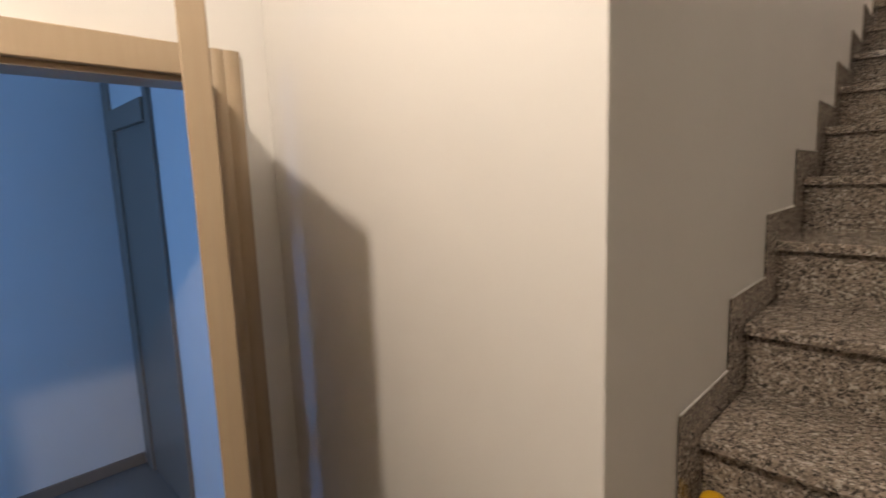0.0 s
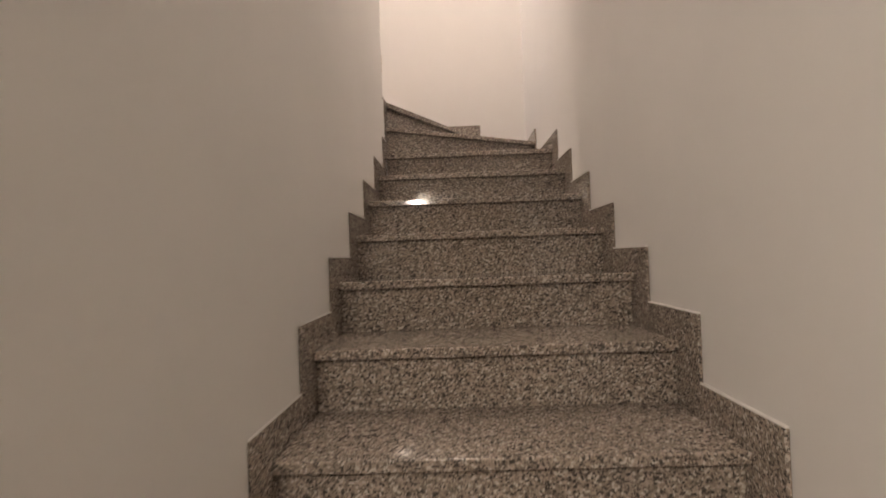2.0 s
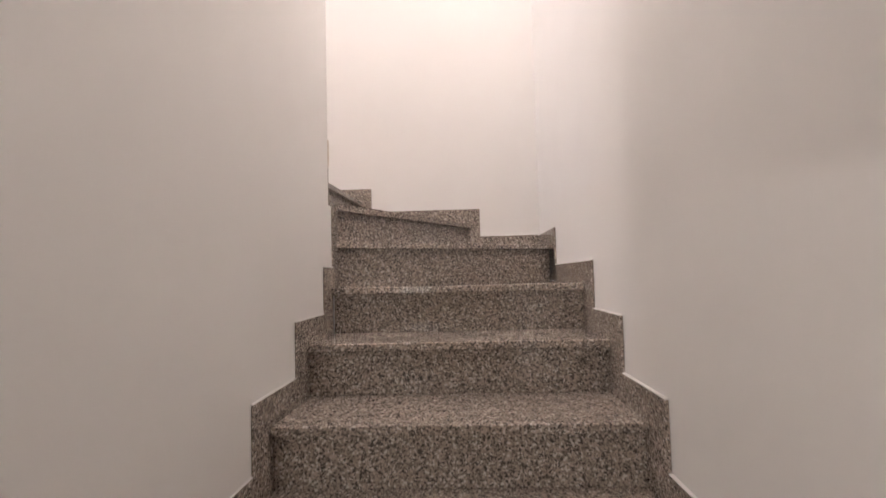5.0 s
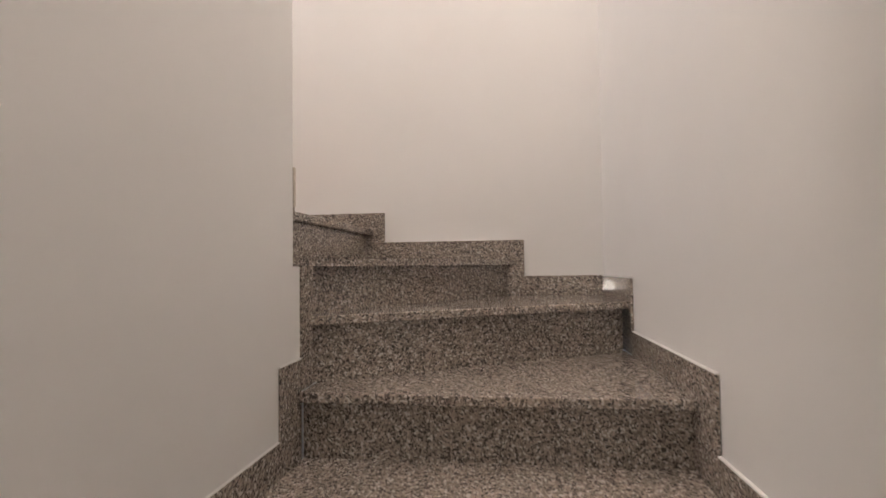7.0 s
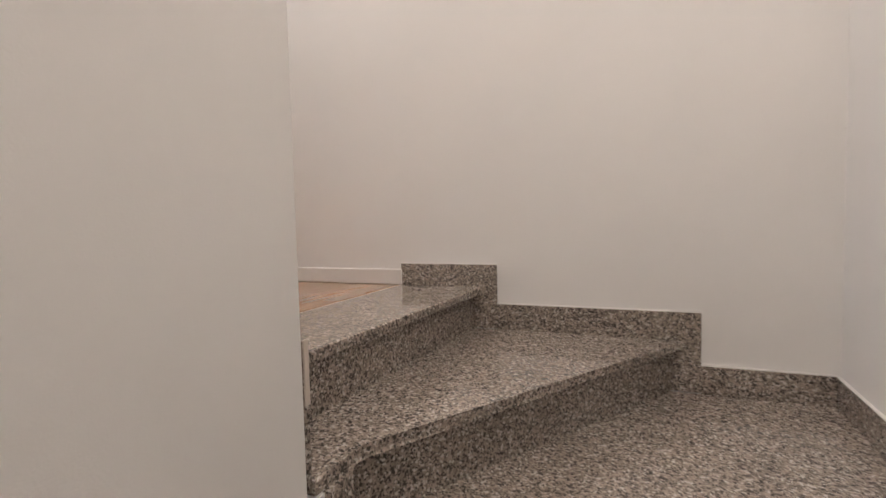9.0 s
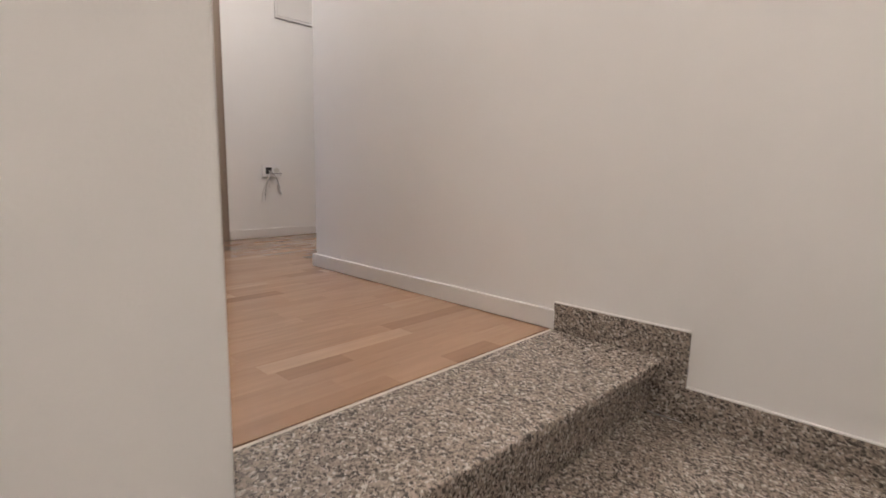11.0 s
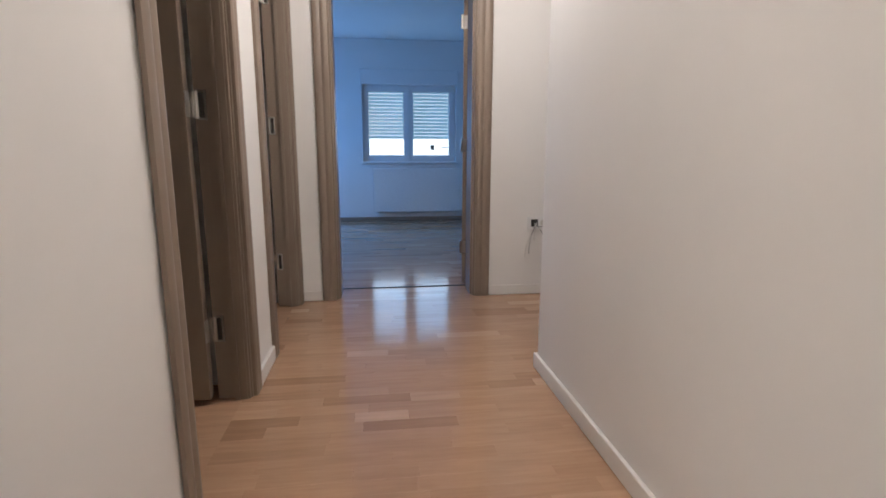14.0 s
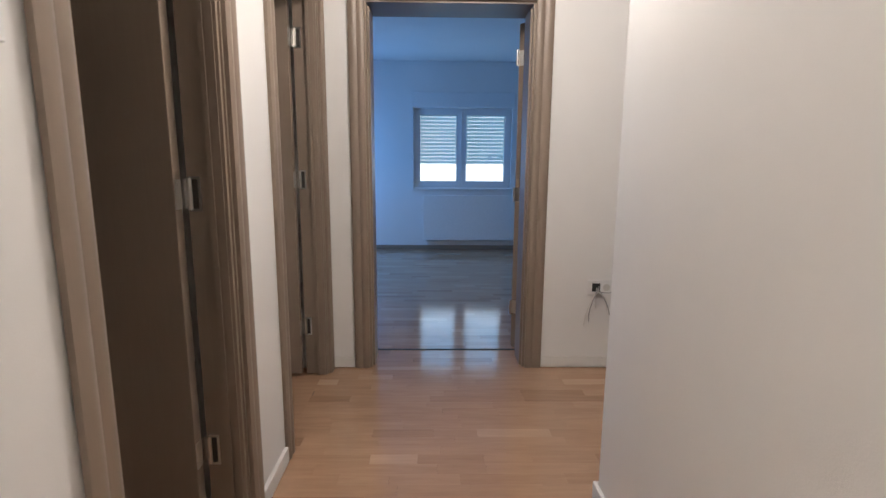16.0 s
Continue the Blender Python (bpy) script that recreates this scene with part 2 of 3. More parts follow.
structure("wall_stair_stub", boxed(-0.10, XL - 0.0005, YP - 0.01, 3.556, LOW, 2.598), WALL, "white painted wall end under the winding steps", "wall")
structure("wall_stair_right", boxed(XR, XR + 0.15, 0.15, YB, LOW, CEIL), WALL, "white painted plaster wall along the stairs", "wall")
# added out of view: lobby widened here so less light bounces onto the stairs
structure("wall_lobby_corner", boxed(XR + 0.152, 2.80, 0.15, 0.30, LOW, 2.36), WALL, "unseen white end wall of the lobby, set back to lessen bounce", "wall")
# out of view; beige only to dim and warm the bounced light
structure("wall_lobby_side", boxed(2.65, 2.80, -3.0, 0.148, LOW, 2.36), BEIGE, "unseen lobby side wall, set back and beige for weaker, warmer bounce", "wall")
structure("wall_stair_back", boxed(-1.987, XR + 0.15, YB, YB + 0.15, LOW, CEIL, 0.003), WALL, "white painted wall behind the winding steps", "wall")
structure("wall_stair_front", boxed(XL, XR, 0.75, 0.90, 2.36, CEIL), WALL, "white wall above the lower ceiling", "wall")
structure("wall_nook", boxed(-1.985, -1.835, YB + 0.152, 6.6, TOP - 0.3, CEIL), WALL, "white side wall of the passage", "wall")
structure("wall_nook_end", boxed(XE, -1.835, 6.6, 6.75, TOP - 0.3, CEIL), WALL, "white wall closing the passage", "wall")

FOOT = TOP - 0.3
bm = slab_x([(XE, FOOT), (D2[0], FOOT), (D2[0], DH), (D2[1], DH), (D2[1], FOOT), (D1[0], FOOT), (D1[0], DH), (D1[1], DH), (D1[1], CEIL), (XE, CEIL)], YH - 0.12, YH)
for v in bm.verts:
    v.co = (v.co.y, v.co.x, v.co.z)
structure("wall_hall_left", bm, WALL, "white painted hall wall with two door openings", "wall")

B0, B1 = 3.790, 4.740
bm = slab_x([(2.2, TOP - 0.3), (B0, TOP - 0.3), (B0, DH), (B1, DH), (B1, TOP - 0.3), (6.75, TOP - 0.3), (6.75, CEIL), (2.2, CEIL)], XE - 0.28, XE - 0.002)
structure("wall_hall_end", bm, WALL, "white painted wall at the end of the hall", "wall")

# bedroom
XW = -7.46
W0, W1, WZ0, WZ1 = 3.896, 5.264, 3.676, 4.769
bm = bmesh.new()
box(bm, XW - 0.25, XW, 2.05, W0, TOP - 0.3, CEIL)
box(bm, XW - 0.25, XW, W1, 6.75, TOP - 0.3, CEIL)
box(bm, XW - 0.25, XW, W0, W1, TOP - 0.3, WZ0)
box(bm, XW - 0.25, XW, W0, W1, WZ1, CEIL)
structure("wall_bedroom_window", bm, WALL, "white bedroom wall with a wide window", "wall")
structure("wall_bedroom_left", boxed(XW, XE - 0.28, 2.05, 2.20, TOP - 0.3, CEIL), WALL, "white bedroom side wall", "wall")
structure("wall_bedroom_right", boxed(XW, XE - 0.28, 6.10, 6.25, TOP - 0.3, CEIL), WALL, "white bedroom side wall", "wall")

# dark rooms behind the hall doors
structure("wall_rooms_back", boxed(XE, XL - 0.152, 1.30, 1.45, TOP - 0.3, CEIL), WALL, "white wall of the small rooms", "wall")
structure("wall_rooms_between", boxed(-2.10, -2.00, 1.45, YH - 0.152, TOP - 0.3, CEIL), WALL, "white partition between two rooms", "wall")

structure("ceiling_upper", boxed(-7.8, XR + 0.15, 0.75, 6.75, CEIL + 0.002, CEIL + 0.15), CEILING, "flat white painted ceiling", "ceiling")
bm = bmesh.new()
box(bm, -4.6, XL - 0.152, -3.2, YF - 0.002, 2.36, 2.51)
box(bm, -4.6, -1.185, YF - 0.002, 1.6, 2.36, 2.51)
box(bm, XL - 0.152, XR, -3.2, YF - 0.002, 2.36, 2.51)
box(bm, XR, 2.80, -3.2, 0.148, 2.36, 2.51)
box(bm, XL + 0.001, XR, YF - 0.002, 0.748, 2.36, 2.51)
structure("ceiling_lower", bm, CEILING, "flat white ceiling over the lobby", "ceiling")

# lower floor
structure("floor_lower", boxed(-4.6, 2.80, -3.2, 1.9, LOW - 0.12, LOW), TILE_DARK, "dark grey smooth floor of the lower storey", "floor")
# unseen closing wall, beige so the lobby's shadows stay dark
structure("wall_lobby_back", boxed(-4.6, 2.80, -3.2, -3.05, LOW, 2.36), BEIGE, "unseen lobby back wall, coloured beige to cut bounced light", "wall")
L0, L1, LH = -0.665, 0.118, 1.612
bm = bmesh.new()
box(bm, -1.185, -1.065, -3.05, L0, LOW, LH)
box(bm, -1.185, -1.065, L1, YF + 0.12, LOW, LH)
box(bm, -1.185, -1.065, -3.05, YF + 0.12, LH, 2.36)
structure("wall_lobby_door", bm, WALL, "cream painted wall with a doorway", "wall")
structure("wall_lower_room_far", boxed(-3.33, -3.18, -3.05, 0.333, LOW, 2.36), WALL, "white wall of the lower room in daylight", "wall")
bm = bmesh.new()
box(bm, -3.33, -1.187, 0.335, 0.46, LOW, 2.36)
structure("wall_lower_room_side", bm, WALL, "white side wall of the lower room", "wall")

structure("floor_slab", boxed(-7.46, -0.505, YH + 0.0005, 6.75, 2.50, 2.770), WALL, "concrete slab under the upper floor", "floor")
structure("floor_slab_rooms", boxed(XE, XL - 0.152, 1.30, 3.53, 2.50, 2.7935), PLANK_FAR, "wooden floor of the small rooms", "floor")

# ---- stairs ----


def nosing(k):
    return 1.385 + (0.354 if k < 9 else 0.330) * (9 - k)


def level(k):
    return {1: 2.630, 2: 2.445, 3: 2.235}.get(k, TOP - RISE * k)


stairs = thing("staircase", None, "polished speckled grey granite stairs with winding top steps", "stairs")
OVER = 0.036


def tread(pts, z):
    part("tread", bevel(prism(bmesh.new(), pts, z - 0.03, z), 0.004, 2), GRANITE, stairs)


def riser(a, b, z0, z1):
    a, b = Vector(a), Vector(b)
    d = (b - a).normalized()
    n = Vector((-d.y, d.x))
    p = [a + n * OVER, b + n * OVER, b + n * (OVER + 0.02), a + n * (OVER + 0.02)]
    part("riser", prism(bmesh.new(), [tuple(q) for q in p], z0, z1), GRANITE_RISER, stairs)


for k in range(16, 3, -1):
    y, z = nosing(k), level(k)
    tread([(SL, y), (SR, y), (SR, nosing(k - 1) + OVER + 0.02), (SL, nosing(k - 1) + OVER + 0.02)], z)
    riser((SL, y), (SR, y), level(k + 1), z - 0.03)
A2, B2 = (0.0, 3.598), (SR, 4.232)
A1, B1n = (-0.012, 3.668), (0.640, SB)
A0, B0n = (-0.168, 3.512), (-0.114, SB)
tread([(SL, nosing(3)), (SR, nosing(3)), (SR, B2[1] + 0.06), (SL, A2[1] + 0.06)], level(3))
riser((SL, nosing(3)), (SR, nosing(3)), level(4), level(3) - 0.03)
tread([A2, B2, (SR, SB), (B1n[0] - 0.07, SB), (A1[0] - 0.05, A1[1] + 0.05), (-0.02, 3.65)], level(2))
riser(A2, B2, level(3), level(2) - 0.03)
tread([A1, B1n, (B0n[0] - 0.06, SB), (A0[0] - 0.06, A0[1]), (-0.0095, A0[1] + 0.001)], level(1))
riser(A1, B1n, level(2), level(1) - 0.03)
tread([A0, B0n, (-0.4905, SB), (-0.4905, A0[1] + 0.022)], level(0) + 0.001)
riser(A0, B0n, level(1), level(0) - 0.03)
part("side_panel", prism(bmesh.new(), [(0.0, 3.535), (0.0, 3.618), (-0.036, 3.682), (-0.048, 3.674), (-0.011, 3.610), (-0.011, 3.535)], level(3), level(1) - 0.03), GRANITE, stairs)

# side skirting of granite, one stepped piece to each tread


def skirt_y(x0, x1, y0, y1, z0, z1):
    plate = part("granite_skirting", boxed(x0, x1, y0, y1, z0, z1, 0.0015), GRANITE, stairs)
    # thin white line along the top of each piece
    part("top_bead", boxed(x0, x1, y0, y1, z1 + 0.0002, z1 + 0.0045, 0.0012), SKIRT, plate, "thin white line along the skirting top")


BAND = 0.091
for k in range(12, 2, -1):
    y0, y1 = nosing(k) - 0.118, nosing(k - 1) - 0.118
    z0, z1 = level(k + 1) - 0.02, level(k) + BAND
    skirt_y(XL + 0.001, SL - 0.0005, max(y0, YF + 0.012) + 0.0005, (y1 if k > 3 else 3.534) - 0.0005, z0, z1)
    skirt_y(SR + 0.0005, XR - 0.001, y0 + 0.0005, (y1 if k > 3 else 4.195) - 0.0005, z0, z1)
skirt_y(SR + 0.0005, XR - 0.001, 4.1955, YB - 0.002, level(3), 2.538)
skirt_y(0.694, SR, SB + 0.0005, YB - 0.001, level(3), 2.543)
skirt_y(-0.052, 0.6935, SB + 0.0005, YB - 0.001, level(2), 2.732)
skirt_y(-0.489, -0.0525, SB + 0.0005, YB - 0.001, level(1), level(0) + 0.093)
part("granite_skirting", bevel(prism(bmesh.new(), [(-0.489, 3.5215), (-0.489, 3.535), (-0.009, 3.5055), (-0.009, 3.4915)][::-1], level(1), level(0) + 0.085), 0.0015), GRANITE, stairs)

part("mortar_joint", boxed(-0.0088, -0.0055, 3.4920, 3.5050, level(0) - 0.028, level(0) + 0.087, 0.001), SEALANT, stairs, "pale rough mortar at the skirting end")

# ---- trims and skirting ----


def skirting(name, x0, x1, y0, y1):
    structure(name, boxed(x0, x1, y0, y1, TOP + 0.001, TOP + 0.069, 0.004, 2), SKIRT, "white painted wooden skirting board", "skirting")


skirting("baseboard_stair_back", -2.002, -0.485, YB - 0.016, YB - 0.001)
skirting("baseboard_nook", -2.002, -1.988, YB - 0.0005, 6.6)
structure("baseboard_hall_left_near", bevel(prism(bmesh.new(), [(-1.122, 3.561), (-0.491, 3.5215), (-0.491, 3.539), (-1.122, 3.5785)], TOP + 0.001, TOP + 0.069), 0.004, 2), SKIRT, "white painted wooden skirting board", "skirting")
skirting("baseboard_hall_left_mid", -2.238, -1.947, YH + 0.001, YH + 0.018)
skirting("baseboard_hall_end", XE, XE + 0.014, B1 + 0.095, 6.6)
skirting("baseboard_hall_end_left", XE, XE + 0.014, YH + 0.012, B0 - 0.085)
structure("trim_landing", boxed(-0.505, -0.4935, 3.525, YB - 0.002, 2.772, TOP - 0.0025, 0.001), SEALANT, "pale strip between the granite and the wooden floor", "trim")
structure("trim_bedroom_threshold", boxed(XE - 0.292, XE - 0.274, B0, B1, TOP - 0.004, TOP + 0.004, 0.001), SEAM, "dark joint strip under the bedroom doorway", "trim")

# ---- doors of the hall ----


def casing_profile(width, depth):
    """Section of a moulded casing: along its face and out from the wall."""
    pts = [(0, 0), (width, 0)]
    for a, b in ((1.0, 0.46), (0.46, 0.0)):
        for i in range(8):
            t = i / 7
            pts.append((width * (a + (b - a) * t), depth * (0.66 + 0.34 * math.sin(math.pi * t))))
    return pts


def upright(to_world, u0, u1, z0, z1, depth, mat, parent, name):
    """A casing board: u runs along the wall from the opening outwards."""
    s = 1 if u1 > u0 else -1
    pts = [to_world(u0 + s * a, b) for a, b in casing_profile(abs(u1 - u0), depth)]
    board = part(name, prism(bmesh.new(), pts, z0, z1), mat, parent)
    board.data.shade_smooth()
    board.data.set_sharp_from_angle(angle=radians(32))


def leaf_with_hinges(parent, pivot, angle, width, z0, z1, thick, mat, heights, side=1, knuckle=None):
    """A plain door leaf that turns round its pivot; angle: where it points, in degrees from +x."""
    m = pose(pivot[0], pivot[1], 0, 0, 0, angle)
    bm = boxed(0.012, width, 0, thick * side, z0, z1, 0.0015) if side > 0 else boxed(0.012, width, thick * side, 0, z0, z1, 0.0015)
    leaf = part("leaf", bm, mat, parent)
    leaf.matrix_basis = m
    ky = (thick + 0.002) * side if knuckle is None else knuckle
    for h in heights:
        bm = bmesh.new()
        bmesh.ops.create_cone(bm, cap_ends=True, segments=12, radius1=0.0075, radius2=0.0075, depth=0.095)
        bmesh.ops.translate(bm, vec=(-0.010, ky, h), verts=bm.verts)
        for dz in (-0.0165, 0.0165):
            bmesh.ops.create_cone(bm, cap_ends=True, segments=12, radius1=0.0085, radius2=0.0085, depth=0.003,
                                  matrix=Matrix.Translation((-0.010, ky, h + dz)))
        y0, y1 = sorted((0.006 * side, thick * side))
        box(bm, 0.0085, 0.0115, y0, y1, h - 0.044, h + 0.044)
        box(bm, -0.015, 0.0084, ky - 0.002, ky + 0.002, h - 0.044, h + 0.044)
        for dz in (-0.028, 0.028):
            ym = 0.5 * (y0 + y1)
            box(bm, 0.007, 0.0084, ym - 0.004, ym + 0.004, h + dz - 0.004, h + dz + 0.004)
        hinge = part("hinge", bm, CHROME, parent, "shiny steel hinge")
        hinge.matrix_basis = m
    return leaf


def hall_door(label, x0, x1, width, turn):
    """A doorway in the hall's side wall; the leaf stands open into the room behind, hung at the far jamb x0."""
    d = thing("door", None, label, "door", "hall doors")
    z0, zt = TOP, DH
    fy = YH + 0.001

    def world_pt(u, v):
        return (u, fy + v)
    upright(world_pt, x1 - 0.004, x1 + 0.078, z0, zt + 0.075, 0.020, TAUPE, d, "casing")
    upright(world_pt, x0 + 0.014, x0 - 0.068, z0, zt + 0.075, 0.020, TAUPE, d, "casing")
    part("head_casing", boxed(x0 + 0.0185, x1 - 0.0085, fy, fy + 0.02, zt - 0.008, zt + 0.075, 0.003), TAUPE, d)
    for a, s in ((x0, 1), (x1, -1)):
        bm = bmesh.new()
        box(bm, min(a, a + 0.022 * s), max(a, a + 0.022 * s), YH - 0.130, fy - 0.001, z0, zt - 0.022)
        e, f = a + 0.0225 * s, a + 0.036 * s
        box(bm, min(e, f), max(e, f), YH - 0.066, YH - 0.006, z0, zt - 0.036)
        box(bm, min(f, f + 0.006 * s), max(f, f + 0.006 * s), YH - 0.060, YH - 0.044, z0, zt - 0.04)
        box(bm, min(f, f + 0.004 * s), max(f, f + 0.004 * s), YH - 0.035, YH - 0.016, z0, zt - 0.04)
        part("jamb", bm, TAUPE, d)
    part("head_jamb", boxed(x0, x1, YH - 0.12, fy - 0.001, zt - 0.022, zt), TAUPE, d)
    for h in (0.29, 1.130, 1.87):
        # no real hollow: a flat dark plate gives the shade inside the hinge ring
        part("hinge_shade", boxed(x0 + 0.0223, x0 + 0.0232, YH - 0.118, YH - 0.094, z0 + h - 0.048, z0 + h + 0.048), SEAM, d, "dark plate painted as the shade inside the hinge plate")
        part("hinge_plate", ring(YH - 0.122, YH - 0.090, z0 + h - 0.052, z0 + h + 0.052, 0.007, x0 + 0.0225, x0 + 0.0250), CHROME, d, "steel hinge plate let into the jamb")
    leaf_with_hinges(d, (x0 + 0.027, YH - 0.134), -90 - turn, width, z0 + 0.018, zt - 0.04, 0.04, TAUPE, (z0 + 0.29, z0 + 1.130, z0 + 1.87), side=1, knuckle=-0.004)
    return d


hall_door("taupe wooden door standing open into a dark small room", D1[0], D1[1], 0.65, 2)
hall_door("taupe wooden door standing open beside the bedroom doorway", D2[0], D2[1], 0.76, 1)

# bedroom door, hung at the jamb away from the other doors
bd = thing("door", None, "taupe wooden bedroom door standing open into the blue room", "door", "hall doors")
fx = XE + 0.001


def end_pt(u, v):
    return (fx + v, u)


upright(end_pt, B0 + 0.006, B0 - 0.082, TOP, DH + 0.075, 0.020, TAUPE, bd, "casing")
upright(end_pt, B1 - 0.006, B1 + 0.092, TOP, DH + 0.075, 0.020, TAUPE, bd, "casing")
part("head_casing", boxed(fx, fx + 0.02, B0 + 0.0065, B1 - 0.0065, DH - 0.008, DH + 0.075, 0.003), TAUPE, bd)
for a, s in ((B0, 1), (B1, -1)):
    bm = bmesh.new()
    box(bm, XE - 0.28, fx - 0.001, min(a, a + 0.02 * s), max(a, a + 0.02 * s), TOP, DH - 0.02)
    e, f = a + 0.0205 * s, a + 0.032 * s
    box(bm, XE - 0.19, XE - 0.03, min(e, f), max(e, f), TOP, DH - 0.034)
    part("jamb", bm, TAUPE, bd)
part("head_jamb", boxed(XE - 0.28, fx - 0.001, B0, B1, DH - 0.02, DH), TAUPE, bd)
leaf_with_hinges(bd, (XE - 0.284, B1 - 0.014), 180 - 30, 0.90, TOP + 0.012, DH - 0.04, 0.04, TAUPE, (TOP + 0.29, TOP + 1.03, TOP + 1.86), side=1)

# ---- lobby door ----
ld = thing("door", None, "beige wooden lobby door half open towards the stairs", "door")


def lobby_pt(u, v):
    return (-1.064 + v, u)


upright(lobby_pt, L1 - 0.006, L1 + 0.075, LOW, LH + 0.07, 0.022, BEIGE, ld, "casing")
upright(lobby_pt, L0 + 0.006, L0 - 0.075, LOW, LH + 0.07, 0.022, BEIGE, ld, "casing")
part("head_casing", boxed(-1.064, -1.042, L0 + 0.0065, L1 - 0.0065, LH - 0.008, LH + 0.07, 0.003), BEIGE, ld)
for a, s in ((L0, 1), (L1, -1)):
    part("jamb", boxed(-1.185, -1.065, min(a, a + 0.022 * s), max(a, a + 0.022 * s), LOW, LH - 0.022, 0.002), BEIGE, ld)
part("head_jamb", boxed(-1.185, -1.065, L0, L1, LH - 0.022, LH), BEIGE, ld)
leaf_with_hinges(ld, (-1.038, L1 - 0.033), -19.9, 0.694, LOW + 0.012, LH + 0.005, 0.038, BEIGE, (LOW + 0.40, LOW + 1.00, LOW + 1.66), side=-1)

# dark door frame in the lower room
lf = thing("inner_door", None, "dark wooden door closed in a side wall of the blue room", "door")
part("casing", boxed(-3.165, -3.02, 0.312, 0.334, LOW, 2.05, 0.003), TAUPE, lf)
part("casing", boxed(-2.400, -2.335, 0.312, 0.334, LOW, 2.05, 0.003), TAUPE, lf)
part("head_casing", boxed(-3.019, -2.401, 0.300, 0.334, 1.645, 1.755, 0.003), TAUPE, lf)
part("leaf", boxed(-3.018, -2.402, 0.325, 0.334, LOW + 0.01, 1.644, 0.002), TAUPE, lf)
part("transom_panel", boxed(-3.018, -2.402, 0.322, 0.334, 1.757, 2.05, 0.002), SKIRT, lf, "white panel above the door")
structure("baseboard_lower_room", boxed(-3.179, -3.165, -2.9, 0.31, LOW + 0.001, LOW + 0.075, 0.003), TAUPE, "dark skirting board of the lower room", "skirting")

# ---- window, radiator ----
win = tagged(new("window_1"), "white plastic double window with a half lowered shutter", "window", kind="structure")
XF = XW - 0.145

part("window_frame", ring(W0, W1, WZ0, WZ1, 0.045, XF, XF + 0.07), PVC, win)
part("mullion", boxed(XF, XF + 0.0215, 4.540, 4.592, WZ0 + 0.046, WZ1 - 0.046), PVC, win)
part("cover_strip", boxed(XF + 0.0855, XF + 0.093, 4.552, 4.580, WZ0 + 0.034, WZ1 - 0.034, 0.003), PVC, win)
for y0, y1 in ((W0 + 0.032, 4.559), (4.572, W1 - 0.032)):
    sash = part("sash", ring(y0, y1, WZ0 + 0.032, WZ1 - 0.032, 0.062, XF + 0.022, XF + 0.085), PVC, win)
    g = part("pane", boxed(XF + 0.05, XF + 0.054, y0 + 0.06, y1 - 0.06, WZ0 + 0.09, WZ1 - 0.09), GLASS, sash)
    g.visible_shadow = False
for z in (WZ0 + 0.10, WZ1 - 0.16):
    part("window_hinge", boxed(XF + 0.0705, XF + 0.088, W0 + 0.012, W0 + 0.030, z, z + 0.07, 0.003), PVC, win)
    part("window_hinge", boxed(XF + 0.0705, XF + 0.088, W1 - 0.030, W1 - 0.012, z, z + 0.07, 0.003), PVC, win)
part("window_sill", boxed(XW + 0.0005, XW + 0.040, W0 - 0.025, W1 + 0.025, WZ0 - 0.028, WZ0 - 0.001, 0.005, 2), PVC, win)
part("shutter_box_cover", boxed(XW + 0.001, XW + 0.012, W0 - 0.02, W1 + 0.02, WZ1 + 0.008, WZ1 + 0.205, 0.004), PVC, win)
sh = thing("roller_shutter", None, "grey slatted roller shutter lowered two thirds of the window", "shutter")
slat_me = None
for i in range(15):
    if slat_me is None:
        bm = boxed(XF - 0.036, XF - 0.026, W0 + 0.023, W1 - 0.023, -0.0400, 0.0, 0.003)
        for j in range(33):
            y = W0 + 0.026 + 0.040 * j
            box(bm, XF - 0.034, XF - 0.028, y, y + 0.017, -0.0495, -0.0402)
        s = part("slat", bm, SLAT, sh)
        slat_me = s.data
    else:
        s = new("slat", slat_me)
        s.parent = sh
    s.location.z = WZ1 - 0.014 - i * 0.0500
for y in (W0 + 0.012, W1 - 0.022):
    part("guide_rail", boxed(XF - 0.05, XF - 0.005, y, y + 0.010, WZ0, WZ1 - 0.001), PVC, sh)

rad = thing("radiator", None, "long flat white panel radiator under the window", "radiator")
part("panel", boxed(XW + 0.055, XW + 0.085, 4.03, 5.42, 2.940, 3.575, 0.006, 2), ENAMEL, rad)
part("back_panel", boxed(XW + 0.020, XW + 0.040, 4.04, 5.41, 2.950, 3.565, 0.004), ENAMEL, rad)
for y in (4.25, 5.2):
    part("bracket", boxed(XW + 0.001, XW + 0.054, y, y + 0.03, 3.0, 3.45), ENAMEL, rad)
structure("baseboard_bedroom", boxed(XW + 0.001, XW + 0.015, 2.2, 6.1, TOP + 0.001, TOP + 0.06, 0.003), TAUPE, "grey-brown bedroom skirting board", "skirting")

# pale facade and glare outside
backdrop = structure("backdrop", boxed(-40.2, -40.0, -25, 35, -6, 16), OUTSIDE, "bright overcast distance outside the window", "backdrop")
part("window", boxed(-39.998, -39.98, 8.36, 8.68, 4.26, 4.64), WIRE_GREY, backdrop, "small dark far window")
part("ledge", boxed(-39.998, -39.98, 9.20, 9.88, 4.43, 4.51), WIRE_GREY, backdrop, "dark far ledge")
structure("ground", boxed(-400, -7.85, -300, 300, -0.45, -0.30), TILE, "pale ground outside the house", "ground")

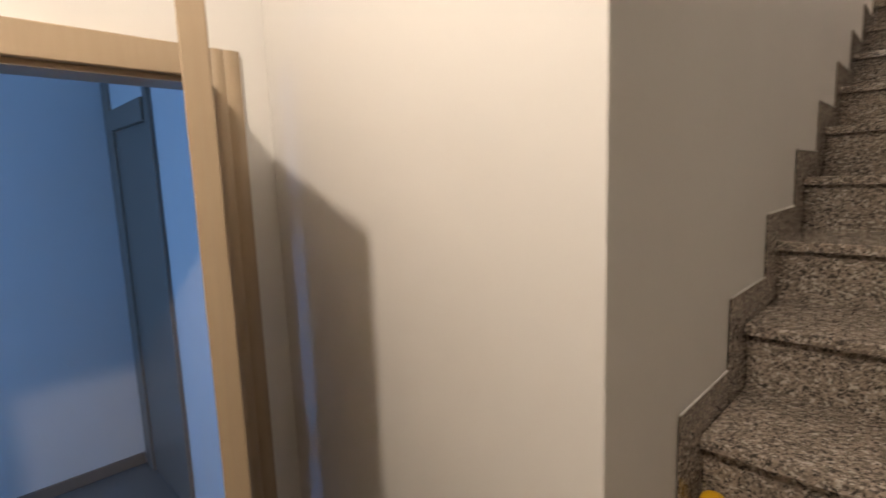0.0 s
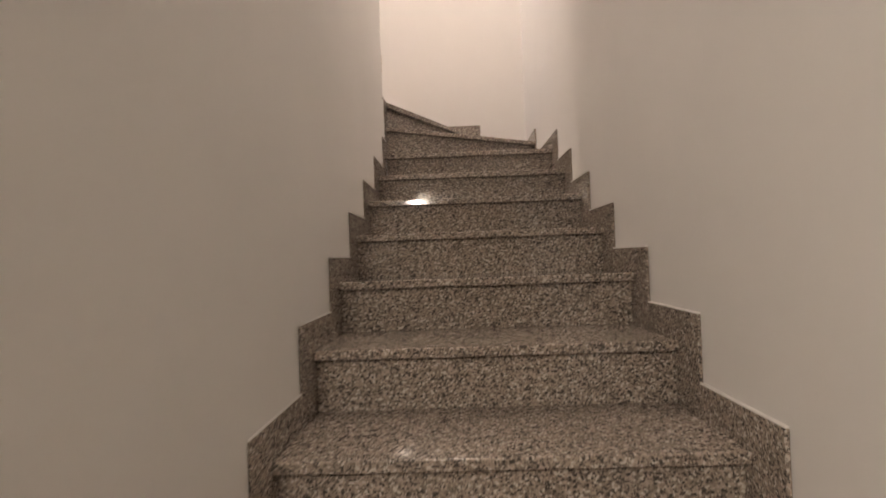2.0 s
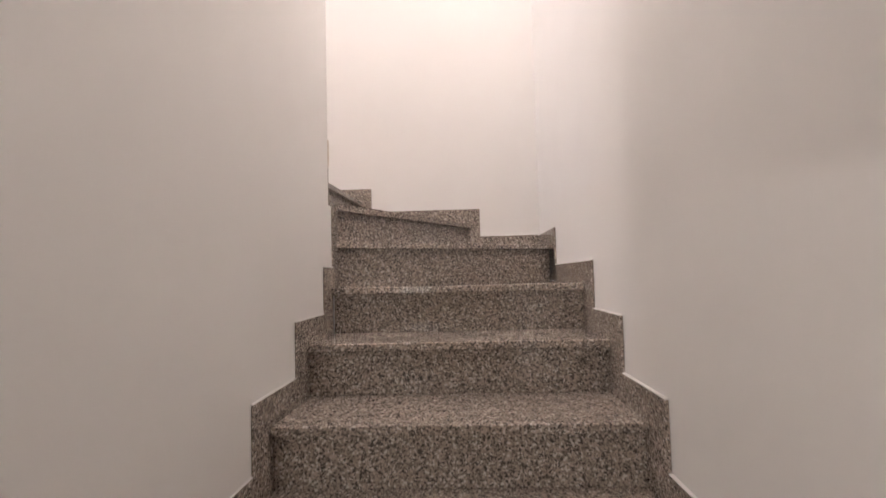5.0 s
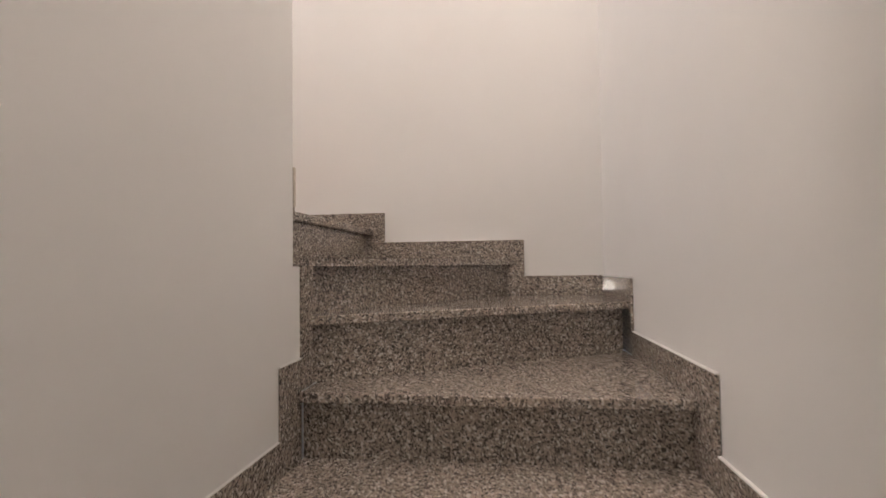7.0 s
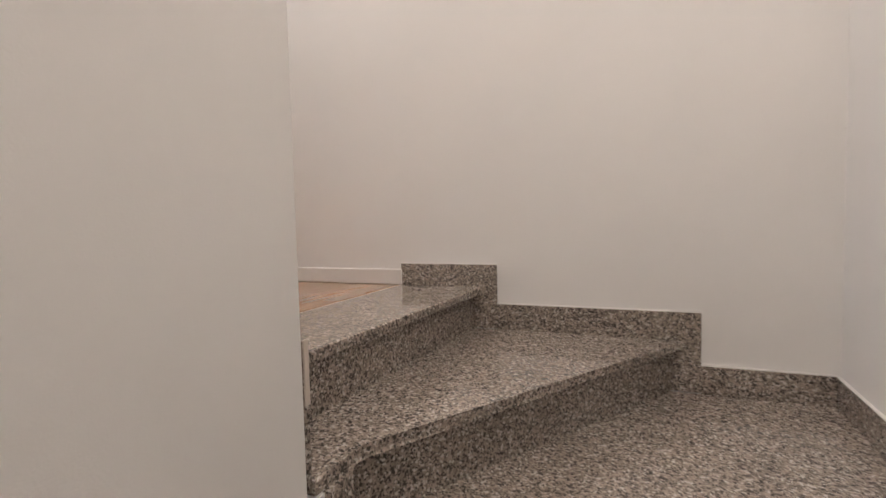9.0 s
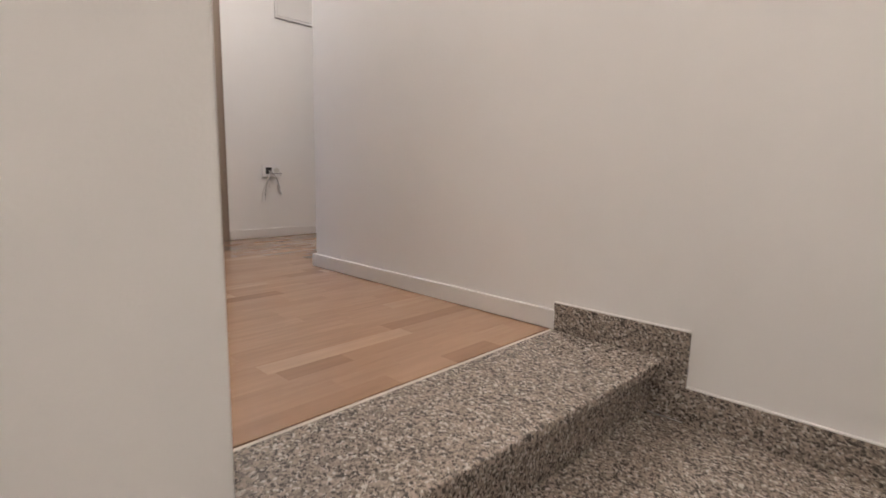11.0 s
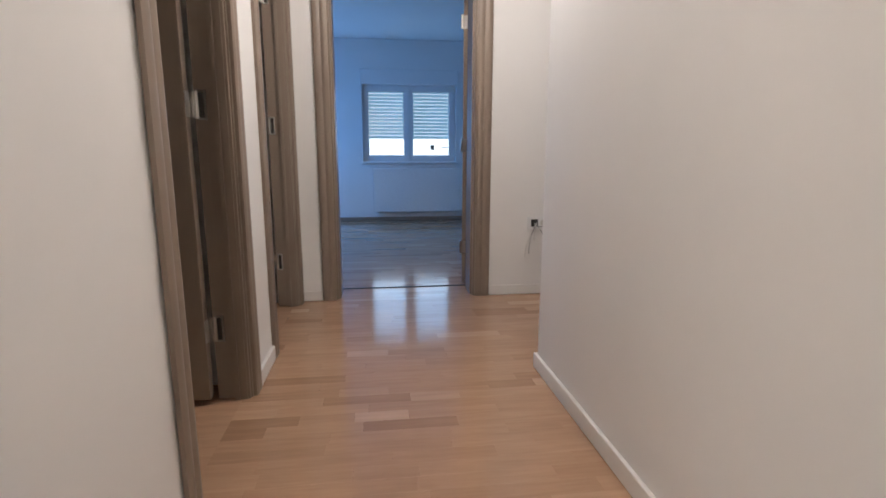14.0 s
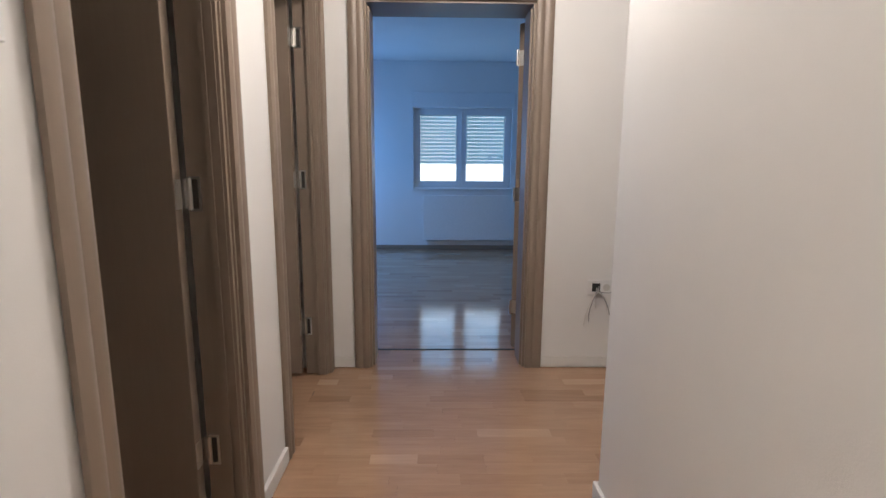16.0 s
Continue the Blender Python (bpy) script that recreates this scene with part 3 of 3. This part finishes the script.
# ---- small things on the hall walls ----
sk = thing("wall_socket", None, "white double wall socket with its wires hanging loose", "socket")
part("plate", boxed(XE + 0.0005, XE + 0.012, 5.096, 5.240, 3.256, 3.346, 0.003, 2), PVC, sk)
part("open_box", boxed(XE + 0.0125, XE + 0.014, 5.122, 5.170, 3.277, 3.327), BLACK, sk, "open black mounting box")
bm = bmesh.new()
bmesh.ops.create_cone(bm, cap_ends=True, segments=20, radius1=0.021, radius2=0.021, depth=0.004)
soc = part("socket_face", bm, WIRE, sk)
soc.matrix_basis = pose(XE + 0.0145, 5.207, 3.302, 0, 90, 0)
for i, (dy, dz, mat) in enumerate(((-0.055, -0.235, WIRE), (-0.035, -0.20, WIRE_GREY), (-0.01, -0.11, WIRE), (0.075, -0.17, WIRE_GREY), (0.055, -0.14, WIRE), (0.085, -0.03, WIRE_GREY))):
    y0, z0 = 5.146 + 0.003 * i, 3.300 - 0.002 * i
    pts = []
    for j in range(9):
        t = j / 8
        pts.append((XE + 0.016 + 0.05 * math.sin(math.pi * min(1, t * 1.15)) * (0.6 + 0.1 * i), y0 + dy * t + 0.010 * math.sin(5 * t + i), z0 + dz * t * t + 0.012 * math.sin(3 * t + i)))
    tube("wire", pts, 0.0022, mat, sk, "loose thin cable")

cab = thing("fuse_cabinet", None, "flush white fuse cabinet door on the hall wall", "cabinet")
part("frame", ring(5.235, 5.630, 4.408, 4.885, 0.016, XE + 0.0005, XE + 0.012), SKIRT, cab)
part("backing", boxed(XE + 0.0004, XE + 0.0025, 5.2515, 5.6135, 4.4245, 4.8685), SEAM, cab, "dark gap round the door")
cd = part("cabinet_door", boxed(XE + 0.003, XE + 0.009, 5.254, 5.611, 4.427, 4.866, 0.002), SKIRT, cab)
part("latch", boxed(XE + 0.0095, XE + 0.014, 5.262, 5.276, 4.63, 4.67, 0.001), PVC, cd)

th = thing("wall_switch", None, "small white switch plate beside the open door", "switch")
part("plate", boxed(-1.075, -0.993, YH + 0.0005, YH + 0.011, 4.190, 4.274, 0.003, 2), PVC, th)
part("rocker", boxed(-1.063, -1.005, YH + 0.0115, YH + 0.016, 4.202, 4.262, 0.002), PVC, th)

cap = thing("plastic_cap", None, "small round yellow plastic cap lying on a step", "cap")
prof = [(0.000, 0.078), (0.012, 0.077), (0.022, 0.071), (0.028, 0.060), (0.030, 0.045), (0.030, 0.012), (0.036, 0.010), (0.037, 0.003), (0.034, 0.000)]
bm = bmesh.new()
rings = [[bm.verts.new((max(a, 0.0005) * math.cos(i * math.pi / 12), max(a, 0.0005) * math.sin(i * math.pi / 12), b)) for i in range(24)] for a, b in prof]
for lo, hi in zip(rings, rings[1:]):
    for i in range(24):
        bm.faces.new((lo[i], lo[(i + 1) % 24], hi[(i + 1) % 24], hi[i]))
bm.faces.new(rings[0])
bm.faces.new(rings[-1][::-1])
body_ob = part("cap_body", bm, YELLOW, cap)
cap.location = (0.041, 0.702, level(12) + 0.0005)

# ---- wooden floor of staves ----
floor = structure("floor", boxed(XE - 0.28, -0.506, 3.53, 6.6, 2.775, 2.793), SEAM, "warm oak strip parquet floor of the hall", "floor")
rng = random.Random(7)
STW = 0.0685


def stave_box(bm, x0, x1, y0, y1):
    g, c = 0.00003, 0.00012
    v = [bm.verts.new(p) for p in ((x0 + g, y0 + g, 2.7935), (x1 - g, y0 + g, 2.7935), (x1 - g, y1 - g, 2.7935), (x0 + g, y1 - g, 2.7935),
                                   (x0 + g + c, y0 + g + c, TOP), (x1 - g - c, y0 + g + c, TOP), (x1 - g - c, y1 - g - c, TOP), (x0 + g + c, y1 - g - c, TOP))]
    for f in ((4, 5, 6, 7), (0, 1, 5, 4), (1, 2, 6, 5), (2, 3, 7, 6), (3, 0, 4, 7)):
        bm.faces.new([v[i] for i in f])


def stave_rows(x_from, x_to, y_from, y_to, put):
    x, row = x_from, 0
    while x > x_to + 0.002:
        xn = max(x - STW, x_to)
        y = y_from - rng.uniform(0.0, 0.35)
        y_end = y_to(xn + 0.01) if callable(y_to) else y_to
        while y < y_end - 0.001:
            ln = rng.choice((0.20, 0.28, 0.34, 0.42, 0.50))
            a, b = max(y, y_from), min(y + ln, y_end)
            if b - a > 0.012:
                put(xn, x, a, b)
            y += ln
        x, row = xn, row + 1


def put_piece(x0, x1, y0, y1):
    bm = bmesh.new()
    stave_box(bm, x0, x1, y0, y1)
    part("stave", bm, STAVE, floor)


stave_rows(-0.506, XE, YH - 0.035, lambda x: YB - 0.001 if x > -1.99 else 6.6, put_piece)
rest = bmesh.new()


def put_rest(x0, x1, y0, y1):
    stave_box(rest, x0, x1, y0, y1)


stave_rows(XE, XE - 0.283, B0 + 0.001, B1 - 0.001, put_rest)
tagged(part("stave_field", rest, PLANK_FAR, floor), kind="stuff")
far = bmesh.new()


def put_far(x0, x1, y0, y1):
    stave_box(far, x0, x1, y0, y1)


stave_rows(XE - 0.293, XW, 2.2, 6.1, put_far)
floor_bedroom = structure("floor_bedroom", boxed(XW, XE - 0.2925, 2.2, 6.1, 2.775, 2.793), SEAM, "oak strip floor of the bedroom in blue daylight", "floor")
tagged(part("stave_field", far, PLANK_FAR, floor_bedroom), kind="stuff")
